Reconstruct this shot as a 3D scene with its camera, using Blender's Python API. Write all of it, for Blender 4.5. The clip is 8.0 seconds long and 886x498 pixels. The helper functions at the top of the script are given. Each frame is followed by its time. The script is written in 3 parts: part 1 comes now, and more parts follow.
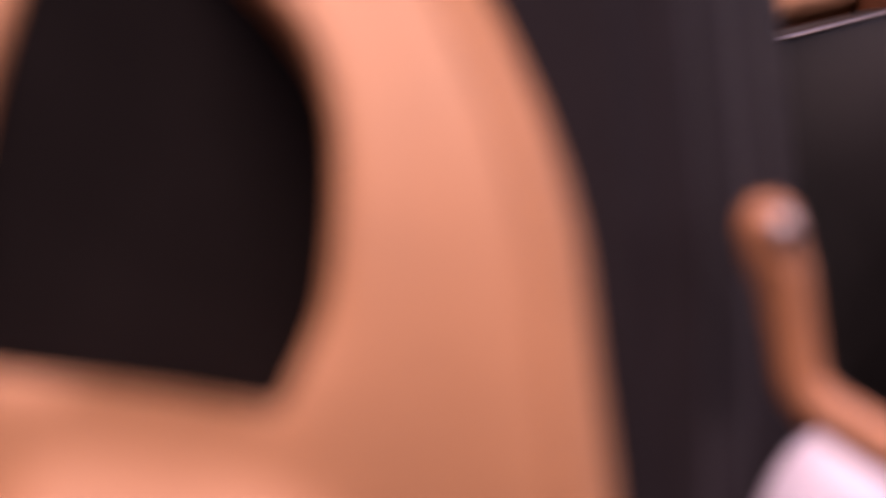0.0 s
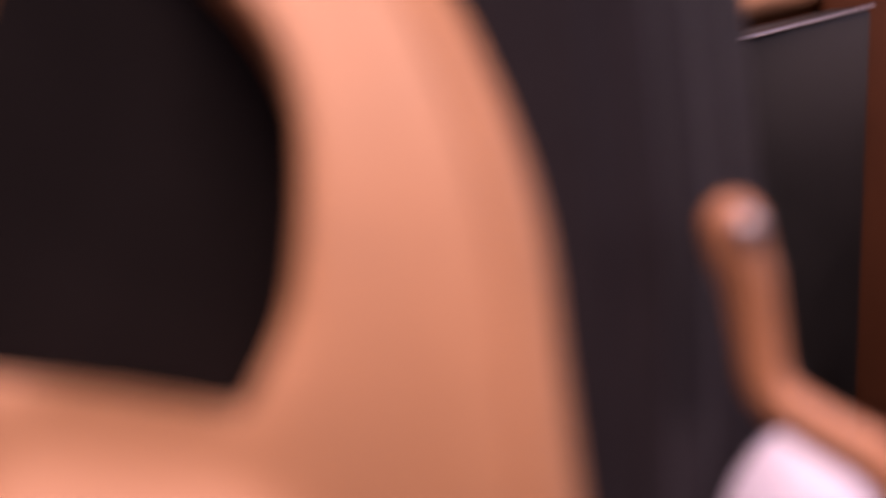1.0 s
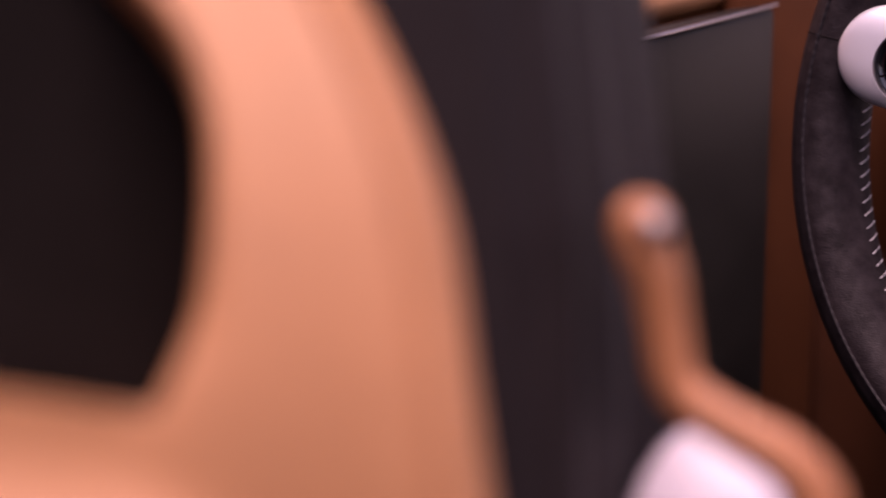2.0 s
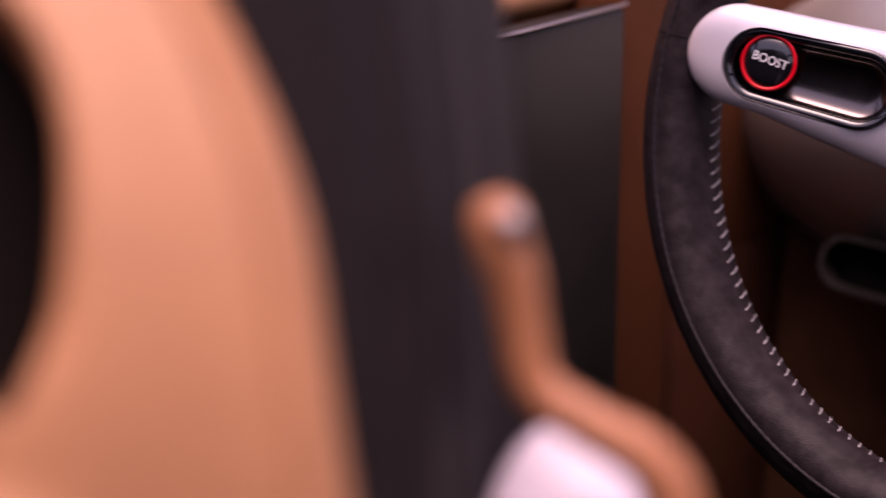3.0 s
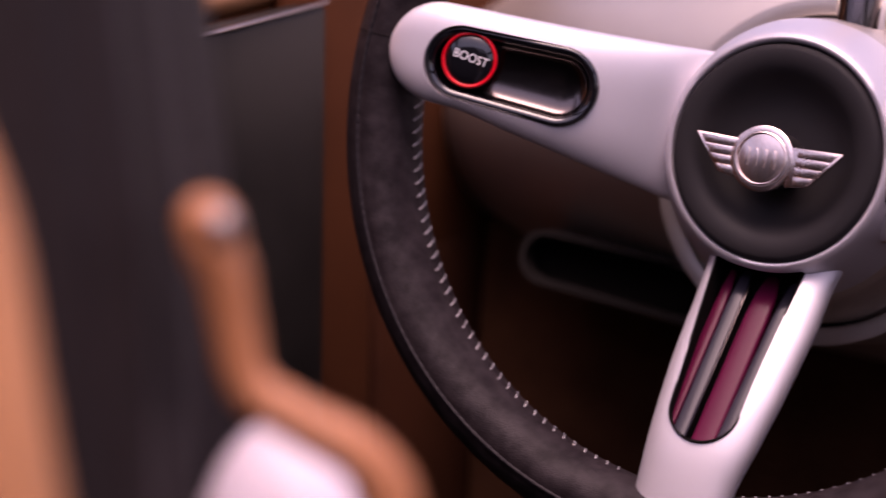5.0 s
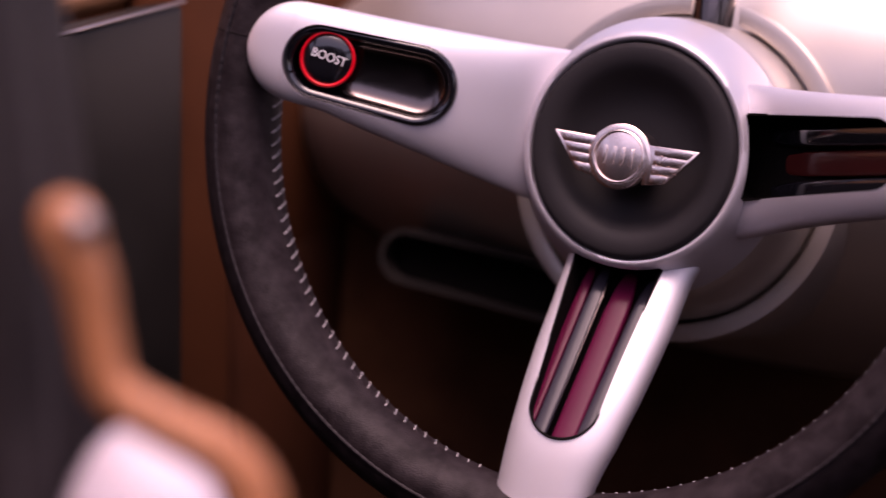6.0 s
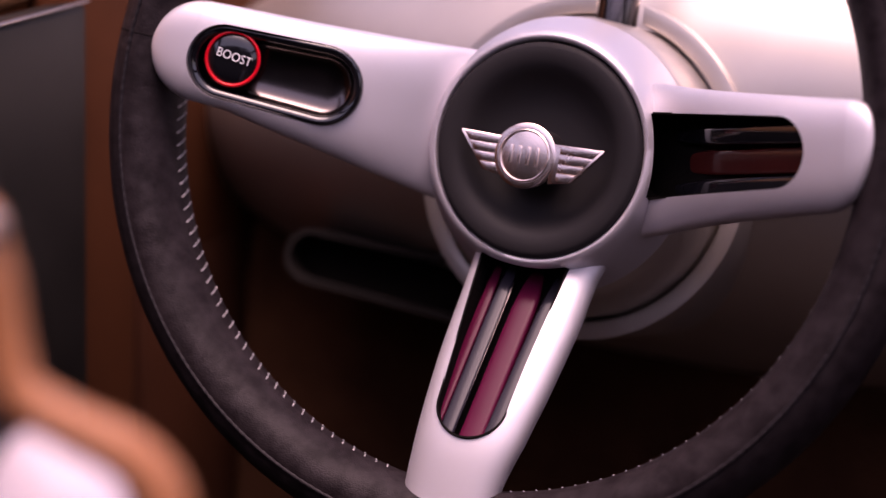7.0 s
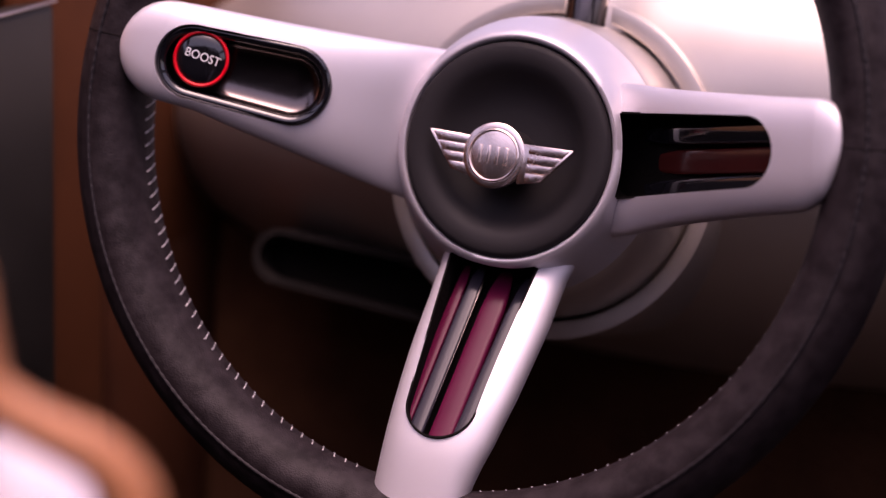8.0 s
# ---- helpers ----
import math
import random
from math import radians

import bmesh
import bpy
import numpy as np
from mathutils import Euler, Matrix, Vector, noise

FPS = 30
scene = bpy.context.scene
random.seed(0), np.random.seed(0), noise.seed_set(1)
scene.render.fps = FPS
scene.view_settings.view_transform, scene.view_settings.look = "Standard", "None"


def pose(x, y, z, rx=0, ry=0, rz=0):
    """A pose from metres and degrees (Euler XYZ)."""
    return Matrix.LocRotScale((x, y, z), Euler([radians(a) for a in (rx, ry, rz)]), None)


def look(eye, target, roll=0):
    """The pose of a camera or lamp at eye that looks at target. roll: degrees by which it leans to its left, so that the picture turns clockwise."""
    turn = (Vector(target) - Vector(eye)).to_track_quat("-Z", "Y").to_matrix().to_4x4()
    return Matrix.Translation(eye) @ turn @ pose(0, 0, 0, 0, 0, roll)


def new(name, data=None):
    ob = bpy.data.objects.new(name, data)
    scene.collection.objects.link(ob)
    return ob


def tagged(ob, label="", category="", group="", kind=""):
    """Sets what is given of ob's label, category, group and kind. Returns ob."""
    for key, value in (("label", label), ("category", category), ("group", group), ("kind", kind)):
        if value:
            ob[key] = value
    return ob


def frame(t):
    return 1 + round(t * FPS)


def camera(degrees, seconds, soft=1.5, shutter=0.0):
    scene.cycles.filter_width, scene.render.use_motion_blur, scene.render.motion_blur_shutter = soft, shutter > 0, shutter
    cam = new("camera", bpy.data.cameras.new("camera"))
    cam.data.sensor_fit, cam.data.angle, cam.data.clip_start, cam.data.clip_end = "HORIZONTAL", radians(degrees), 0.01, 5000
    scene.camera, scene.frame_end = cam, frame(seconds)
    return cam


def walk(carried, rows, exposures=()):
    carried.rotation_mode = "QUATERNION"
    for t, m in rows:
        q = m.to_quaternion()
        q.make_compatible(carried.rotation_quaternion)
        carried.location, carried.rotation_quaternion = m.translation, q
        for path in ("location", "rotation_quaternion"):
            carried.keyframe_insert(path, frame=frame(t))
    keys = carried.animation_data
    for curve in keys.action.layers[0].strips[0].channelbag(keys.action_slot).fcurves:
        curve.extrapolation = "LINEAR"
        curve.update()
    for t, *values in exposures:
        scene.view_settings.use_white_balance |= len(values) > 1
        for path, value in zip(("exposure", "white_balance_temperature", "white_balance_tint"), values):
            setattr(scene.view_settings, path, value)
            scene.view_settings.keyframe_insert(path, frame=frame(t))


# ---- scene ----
cam = camera(22.0, 8.0, soft=1.3, shutter=0.55)
# A long lens at a wide stop, focused on the wheel's hub.
cam.data.dof.use_dof = True
cam.data.dof.focus_distance = 1.0
cam.data.dof.aperture_fstop = 3.9

# A tripod head that leans a little, turned to the right: seconds and heading in degrees. It turns just in front of the lens's pupil.
EYE = (0.0, 0.0, 1.0)
AXIS, PIVOT = Vector((0.00527, 0.03166, 0.99948)), Matrix.Translation((0.0, 0.022, 1.0))
PAN = [(0.0, -14.684), (0.5, -14.521), (1.0, -13.772), (1.2, -13.346), (2.3, -10.405), (2.5, -9.653), (3.0, -7.612), (3.5, -5.573), (4.0, -3.679),
       (4.5, -1.960), (5.0, 0.0), (5.2, 0.777), (6.3, 4.556), (6.5, 5.108), (7.0, 6.046), (7.5, 6.598), (8.0, 6.846)]
walk(cam, [(t, PIVOT @ Matrix.Rotation(radians(-a), 4, AXIS) @ PIVOT.inverted() @ pose(*EYE, 90 - 8.75)) for t, a in PAN], [(0.0, 1.67, 7250, 52), (8.0, 1.67, 7250, 52)])

# ---- light ----
SUN_HIGH, SUN_ROUND = 76.0, 176.0
world = bpy.data.worlds.new("sky")
scene.world = world
world.use_nodes = True
wn = world.node_tree
sky = wn.nodes.new("ShaderNodeTexSky")
sky.sky_type, sky.sun_disc = "NISHITA", False
sky.dust_density, sky.air_density, sky.ozone_density = 5.0, 1.0, 0.6
sky.sun_elevation, sky.sun_rotation = radians(SUN_HIGH), radians(SUN_ROUND)
wn.links.new(sky.outputs[0], wn.nodes["Background"].inputs[0])
wn.nodes["Background"].inputs[1].default_value = 0.092
sun = new("sun", bpy.data.lights.new("sun", "SUN"))
sun.data.energy, sun.data.angle, sun.data.color = 0.85, radians(45), (1.0, 0.94, 0.90)
a, e = radians(SUN_ROUND), radians(SUN_HIGH)
sun.matrix_world = look((math.sin(a) * math.cos(e) * 9, math.cos(a) * math.cos(e) * 9, math.sin(e) * 9), (0, 0, 0))


# ---- materials ----
def material(name, color, rough=0.5, metal=0.0, grain=0.0, size=0.001, wear=0.0, wear_size=0.05, coat=0.0, shine_vary=0.0, sheen=0.0, rough_vary=0.0, second=None, shine=0.5):
    """A surface with fine relief (grain, at that size in metres) and broad changes of tone (wear)."""
    m = bpy.data.materials.new(name)
    m.use_nodes = True
    t = m.node_tree
    b = t.nodes["Principled BSDF"]
    b.inputs["Roughness"].default_value = rough
    b.inputs["Metallic"].default_value = metal
    b.inputs["Specular IOR Level"].default_value = shine
    b.inputs["Coat Weight"].default_value = coat
    b.inputs["Coat Roughness"].default_value = 0.05
    b.inputs["Sheen Weight"].default_value = sheen
    b.inputs["Base Color"].default_value = (*color, 1)
    place = t.nodes.new("ShaderNodeTexCoord")
    if wear or rough_vary:
        n = t.nodes.new("ShaderNodeTexNoise")
        n.inputs["Scale"].default_value = 1 / wear_size
        n.inputs["Detail"].default_value = 6
        n.inputs["Roughness"].default_value = 0.6
        t.links.new(place.outputs["Object"], n.inputs["Vector"])
        if wear:
            r = t.nodes.new("ShaderNodeValToRGB")
            r.color_ramp.elements[0].position, r.color_ramp.elements[1].position = 0.3, 0.72
            low = second or [c * (1 - wear) for c in color]
            r.color_ramp.elements[0].color = (*low, 1)
            r.color_ramp.elements[1].color = (*[min(1, c * (1 + wear * 0.6)) for c in color], 1)
            t.links.new(n.outputs["Fac"], r.inputs[0])
            t.links.new(r.outputs[0], b.inputs["Base Color"])
        if shine_vary:
            g = t.nodes.new("ShaderNodeMapRange")
            g.inputs["From Min"].default_value, g.inputs["From Max"].default_value = 0.36, 0.66
            g.inputs["To Min"].default_value, g.inputs["To Max"].default_value = max(0.0, shine - shine_vary), shine + shine_vary
            t.links.new(n.outputs["Fac"], g.inputs["Value"])
            t.links.new(g.outputs[0], b.inputs["Specular IOR Level"])
        if rough_vary:
            k = t.nodes.new("ShaderNodeMapRange")
            k.inputs["To Min"].default_value, k.inputs["To Max"].default_value = max(0.02, rough - rough_vary), min(1, rough + rough_vary)
            t.links.new(n.outputs["Fac"], k.inputs["Value"])
            t.links.new(k.outputs[0], b.inputs["Roughness"])
    if grain:
        v = t.nodes.new("ShaderNodeTexVoronoi")
        v.inputs["Scale"].default_value = 1 / size
        t.links.new(place.outputs["Object"], v.inputs["Vector"])
        n2 = t.nodes.new("ShaderNodeTexNoise")
        n2.inputs["Scale"].default_value = 0.35 / size
        n2.inputs["Detail"].default_value = 4
        t.links.new(place.outputs["Object"], n2.inputs["Vector"])
        add = t.nodes.new("ShaderNodeMath")
        t.links.new(v.outputs["Distance"], add.inputs[0])
        t.links.new(n2.outputs["Fac"], add.inputs[1])
        u = t.nodes.new("ShaderNodeBump")
        u.inputs["Strength"].default_value = grain
        u.inputs["Distance"].default_value = size * 0.4
        t.links.new(add.outputs[0], u.inputs["Height"])
        t.links.new(u.outputs[0], b.inputs["Normal"])
    return m


SILVER = material("satin_silver_paint", (0.650, 0.618, 0.650), 0.50, 0.68, grain=0.03, size=0.0006, rough_vary=0.04, wear_size=0.03)
DASH = material("satin_champagne_paint", (0.57, 0.518, 0.475), 0.43, 0.86, grain=0.03, size=0.0008, wear=0.06, wear_size=0.08, rough_vary=0.05)
RIM_HIDE = material("black_rim_leather", (0.0152, 0.0106, 0.0122), 0.58, shine=0.15, shine_vary=0.06, grain=0.42, size=0.0008, wear=0.45, wear_size=0.009, rough_vary=0.12)
PIPING = material("black_piping", (0.013, 0.010, 0.012), 0.6, shine=0.2, grain=0.2, size=0.0008)
THREAD = material("grey_thread", (0.38, 0.36, 0.37), 0.7, grain=0.4, size=0.0004)
DARK_THREAD = material("dark_grey_thread", (0.055, 0.050, 0.055), 0.8, grain=0.4, size=0.0004)
PAD_BLACK = material("soft_black_plastic", (0.0170, 0.0152, 0.0166), 0.62, shine=0.2, grain=0.12, size=0.0005, rough_vary=0.05, wear_size=0.04)
GLOSS_BLACK = material("gloss_black", (0.006, 0.006, 0.008), 0.08, coat=0.6)
DARK_CHROME = material("dark_chrome", (0.125, 0.106, 0.102), 0.2, 1.0, rough_vary=0.06, wear_size=0.004)
CHROME = material("polished_chrome", (0.88, 0.74, 0.68), 0.26, 1.0, rough_vary=0.05, wear_size=0.01)
BUTTON_METAL = material("brushed_button_metal", (0.36, 0.31, 0.30), 0.32, 1.0, rough_vary=0.08, wear_size=0.003)
GUNMETAL = material("gunmetal_glass", (0.020, 0.018, 0.026), 0.12, shine=0.22)
BURGUNDY = material("burgundy_lacquer", (0.080, 0.0055, 0.026), 0.2, shine=0.10, wear=0.08, wear_size=0.02)
DARK_RED = material("smoked_red_lacquer", (0.062, 0.011, 0.009), 0.15, shine=0.4, wear=0.15, wear_size=0.02)
RED = material("red_ring", (0.75, 0.006, 0.012), 0.3)
GRAPHITE = material("graphite_satin", (0.012, 0.0095, 0.0088), 0.65, 0.0, shine=0.2, grain=0.05, size=0.0008)
LETTER = material("pale_print", (0.85, 0.85, 0.86), 0.5)
TAN = material("tan_leather", (0.388, 0.174, 0.076), 0.56, shine=0.36, grain=0.2, size=0.0015, wear=0.12, wear_size=0.06, rough_vary=0.06)
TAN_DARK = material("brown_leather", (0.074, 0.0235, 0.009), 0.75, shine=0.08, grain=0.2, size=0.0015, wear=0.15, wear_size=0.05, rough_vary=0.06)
SADDLE = material("saddle_leather", (0.365, 0.146, 0.061), 0.46, shine=0.42, grain=0.2, size=0.0012, wear=0.15, wear_size=0.03, rough_vary=0.08)
# The footwell's brown leather twice more, with shade put into the base colour.
BROWN_SHADED = material("brown_leather_shaded", (0.060, 0.0185, 0.0078), 0.7, shine=0.15, grain=0.2, size=0.0015, wear=0.2, wear_size=0.05)
BROWN_DEEP_SHADE = material("brown_leather_deep_shade", (0.042, 0.0135, 0.0060), 0.7, shine=0.15, grain=0.2, size=0.0015, wear=0.2, wear_size=0.05)
LINING = material("black_cloth", (0.0076, 0.0058, 0.0054), 0.95, shine=0.05, grain=0.4, size=0.002, wear=0.2, wear_size=0.03)
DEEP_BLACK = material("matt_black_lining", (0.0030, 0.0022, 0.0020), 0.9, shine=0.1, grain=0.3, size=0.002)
BLACK_HIDE = material("black_ribbed_leather", (0.0165, 0.0118, 0.0118), 0.6, shine=0.15, grain=0.3, size=0.0015, wear=0.2, wear_size=0.04)
DOOR_BLACK = material("black_grained_trim", (0.0135, 0.0116, 0.0102), 0.57, shine=0.2, grain=0.12, size=0.0009, wear=0.3, wear_size=0.05, rough_vary=0.1)
LILAC = material("pearl_white_paint", (0.60, 0.545, 0.61), 0.55)
CARPET = material("dark_brown_carpet", (0.048, 0.0195, 0.0100), 0.95, shine=0.05, grain=0.8, size=0.003, wear=0.3, wear_size=0.03)
MAT = material("dark_grey_carpet", (0.028, 0.023, 0.0215), 0.95, shine=0.05, grain=0.8, size=0.003, wear=0.3, wear_size=0.03)
ASPHALT = material("asphalt", (0.09, 0.088, 0.085), 0.9, grain=0.8, size=0.008, wear=0.25, wear_size=0.4)


# ---- building helpers ----
def part(name, bm, mat, parent=None, label="", smooth=40):
    """One mesh object out of a bmesh, under a thing or a part. smooth: the angle past which edges stay sharp."""
    if isinstance(bm, bpy.types.Mesh):
        me = bm
    else:
        bmesh.ops.recalc_face_normals(bm, faces=bm.faces)
        me = bpy.data.meshes.new(name)
        bm.to_mesh(me)
        bm.free()
    me.materials.clear()
    me.materials.append(mat)
    me.shade_smooth()
    if smooth < 180:
        me.set_sharp_from_angle(angle=radians(smooth))
    ob = new(name, me)
    ob.parent = parent
    if label:
        tagged(ob, label)
    return ob


def thing(name, m, label, category, group="", kind=""):
    ob = new(name)
    ob.empty_display_size = 0.05
    ob.matrix_basis = m
    return tagged(ob, label, category, group, kind)


def lathe(profile, steps=96, closed=False):
    """Turns a profile of (radius, height) round the z axis."""
    bm = bmesh.new()
    rings = []
    for r, z in profile:
        if r < 1e-6:
            rings.append([bm.verts.new((0, 0, z))])
        else:
            rings.append([bm.verts.new((r * math.cos(2 * math.pi * i / steps), r * math.sin(2 * math.pi * i / steps), z)) for i in range(steps)])
    pairs = list(zip(rings, rings[1:])) + ([(rings[-1], rings[0])] if closed else [])
    for a, b in pairs:
        for i in range(steps):
            j = (i + 1) % steps
            if len(a) == 1:
                bm.faces.new((a[0], b[i], b[j]))
            elif len(b) == 1:
                bm.faces.new((a[i], a[j], b[0]))
            else:
                bm.faces.new((a[i], a[j], b[j], b[i]))
    return bm


def loft(sections, caps=True, ring=True):
    """Skins closed outlines of the same count of points."""
    bm = bmesh.new()
    rows = [[bm.verts.new(p) for p in s] for s in sections]
    n = len(rows[0])
    for a, b in zip(rows, rows[1:]):
        for i in range(n if ring else n - 1):
            j = (i + 1) % n
            bm.faces.new((a[i], a[j], b[j], b[i]))
    if caps:
        bm.faces.new(rows[0])
        bm.faces.new(list(reversed(rows[-1])))
    return bm


def curve_points(points, steps=8):
    """A smooth line through the points (Catmull-Rom)."""
    p = [Vector(q) for q in points]
    p = [2 * p[0] - p[1]] + p + [2 * p[-1] - p[-2]]
    out = []
    for i in range(1, len(p) - 2):
        for k in range(steps):
            t = k / steps
            out.append(0.5 * ((2 * p[i]) + (p[i + 1] - p[i - 1]) * t + (2 * p[i - 1] - 5 * p[i] + 4 * p[i + 1] - p[i + 2]) * t * t
                              + (3 * p[i] - p[i - 1] - 3 * p[i + 1] + p[i + 2]) * t ** 3))
    return out + [p[-2]]


def tube(points, radii, steps=20, flat=1.0, up=(0, 0, 1), dome=True, square=1.0):
    """A bar along points; radii: one or a list. flat squeezes it across up; square below 1 turns the round section towards a box."""
    power = lambda v: math.copysign(abs(v) ** square, v)
    p = [Vector(q) for q in points]
    if not isinstance(radii, (list, tuple)):
        radii = [radii] * len(p)
    secs = []
    for i, q in enumerate(p):
        d = (p[min(i + 1, len(p) - 1)] - p[max(i - 1, 0)]).normalized()
        s = d.cross(Vector(up)).normalized()
        u = s.cross(d).normalized()
        ring = lambda k, c: [c + (s * power(math.cos(2 * math.pi * j / steps)) * k + u * power(math.sin(2 * math.pi * j / steps)) * k * flat) for j in range(steps)]
        r = radii[i]
        if dome and i == 0:
            secs += [ring(r * math.cos(w), q - d * r * math.sin(w)) for w in (1.45, 1.1, 0.7, 0.35)]
        secs.append(ring(r, q))
        if dome and i == len(p) - 1:
            secs += [ring(r * math.cos(w), q + d * r * math.sin(w)) for w in (0.35, 0.7, 1.1, 1.45)]
    return loft(secs)


def slab(outline, low, high, bevel=0.0, segments=3):
    """An upright prism over an outline of (x, y), with rounded edges."""
    bm = bmesh.new()
    a = [bm.verts.new((x, y, low)) for x, y in outline]
    b = [bm.verts.new((x, y, high)) for x, y in outline]
    n = len(a)
    bm.faces.new(list(reversed(a)))
    bm.faces.new(b)
    for i in range(n):
        j = (i + 1) % n
        bm.faces.new((a[i], a[j], b[j], b[i]))
    if bevel:
        edges = [e for e in bm.edges if abs(e.verts[0].co.z - e.verts[1].co.z) < 1e-9]
        bmesh.ops.bevel(bm, geom=edges, offset=bevel, segments=segments, profile=0.5, affect="EDGES")
    return bm


def box(x0, y0, z0, x1, y1, z1, bevel=0.0):
    return slab([(x0, y0), (x1, y0), (x1, y1), (x0, y1)], z0, z1, bevel)


def pill(a, b, ra, rb=None, steps=20):
    """The outline round two circles, one at each end, as (x, y)."""
    rb = ra if rb is None else rb
    a, b = Vector(a), Vector(b)
    d = b - a
    h = math.atan2(d.y, d.x)
    lean = math.asin(max(-1, min(1, (ra - rb) / d.length)))
    out = []
    for c, r, s0, s1 in ((b, rb, -math.pi / 2 + lean, math.pi / 2 - lean), (a, ra, math.pi / 2 - lean, 3 * math.pi / 2 + lean)):
        for i in range(steps + 1):
            w = h + s0 + (s1 - s0) * i / steps
            out.append((c.x + r * math.cos(w), c.y + r * math.sin(w)))
    return out


def carve(bm, cutters):
    """Cuts the cutters out of a solid and gives the mesh that is left."""
    def solid(b, name):
        bmesh.ops.recalc_face_normals(b, faces=b.faces)
        me = bpy.data.meshes.new(name)
        b.to_mesh(me)
        b.free()
        return new(name, me)
    body = solid(bm, "carved")
    tools = [solid(c, "cutter") for c in cutters]
    for c in tools:
        mod = body.modifiers.new("cut", "BOOLEAN")
        mod.operation, mod.object, mod.solver = "DIFFERENCE", c, "EXACT"
    me = bpy.data.meshes.new_from_object(body.evaluated_get(bpy.context.evaluated_depsgraph_get()))
    for o in [body] + tools:
        old = o.data
        bpy.data.objects.remove(o)
        bpy.data.meshes.remove(old)
    return me


def lettering(text, size, depth):
    """Raised writing in the built-in font, centred on the origin."""
    cu = bpy.data.curves.new("writing", "FONT")
    cu.body, cu.size, cu.extrude, cu.align_x, cu.align_y = text, size, depth, "CENTER", "CENTER"
    cu.resolution_u, cu.offset = 4, -0.00003
    ob = new("writing", cu)
    me = bpy.data.meshes.new_from_object(ob.evaluated_get(bpy.context.evaluated_depsgraph_get()))
    bpy.data.objects.remove(ob)
    bpy.data.curves.remove(cu)
    return me


# ---- the steering wheel's own frame: x along the wheel, y up its face, z out towards the driver ----
HUB = Vector((0.13162, 0.99198, 0.90022))
OUT = Vector((-0.47389, -0.86712, 0.15338)).normalized()
ALONG = Vector((0.87751, -0.47956, 0.0)).normalized()
UP = OUT.cross(ALONG)
WHEEL = Matrix.Translation(HUB) @ Matrix((ALONG, UP, OUT)).transposed().to_4x4()

# ---- setting: the ground, the car's floor and the walls of its cabin ----
bm = bmesh.new()
bmesh.ops.create_grid(bm, x_segments=4, y_segments=4, size=600)
tagged(part("ground", bm, ASPHALT), "worn grey asphalt ground under the car", "ground", kind="structure")
fwd = Vector((-OUT.x, -OUT.y, 0)).normalized()
side = Vector((fwd.y, -fwd.x, 0))
CABIN = Matrix.Translation((HUB.x, HUB.y, 0)) @ Matrix((side, fwd, Vector((0, 0, 1)))).transposed().to_4x4()


def setting(name, bm, mat, label):
    ob = part(name, bm, mat)
    ob.matrix_basis = CABIN
    return tagged(ob, label, name.split("_")[0], kind="structure")


setting("floor", box(-0.50, -1.7, 0.20, 1.15, 0.95, 0.23), MAT, "dark grey carpeted floor of the car")
setting("wall_front", box(-0.50, 0.80, 0.23, 1.15, 0.84, 1.02), CARPET, "dark brown bulkhead behind the dashboard")
# Unseen walls: heights and tones set to block low sky and tune reflections.
setting("wall_rear", box(-0.50, -1.70, 0.23, 1.15, -1.66, 1.42), BLACK_HIDE, "unseen black leather rear wall, blocks low sky light")
setting("wall_far", box(1.15, -1.70, 0.20, 1.19, 0.95, 1.04), BLACK_HIDE, "unseen black leather side wall, keeps reflections dark")
setting("wall_near", box(-0.54, -1.70, 0.20, -0.50, 0.95, 1.22), TAN_DARK, "unseen brown leather side wall, added to shape the light")
# An unseen roof ring, added so that light enters mostly from overhead.
roof = carve(box(-0.54, -1.70, 1.452, 1.19, 0.35, 1.50), [box(-0.45, -1.60, 1.3, 1.00, 0.6, 1.6)])
setting("ceiling", roof, CARPET, "unseen dark roof ring, added to limit the overhead light")


# ---- the steering wheel ----
CENTRE = Matrix.Translation((0.0033, -0.0083, 0.0))


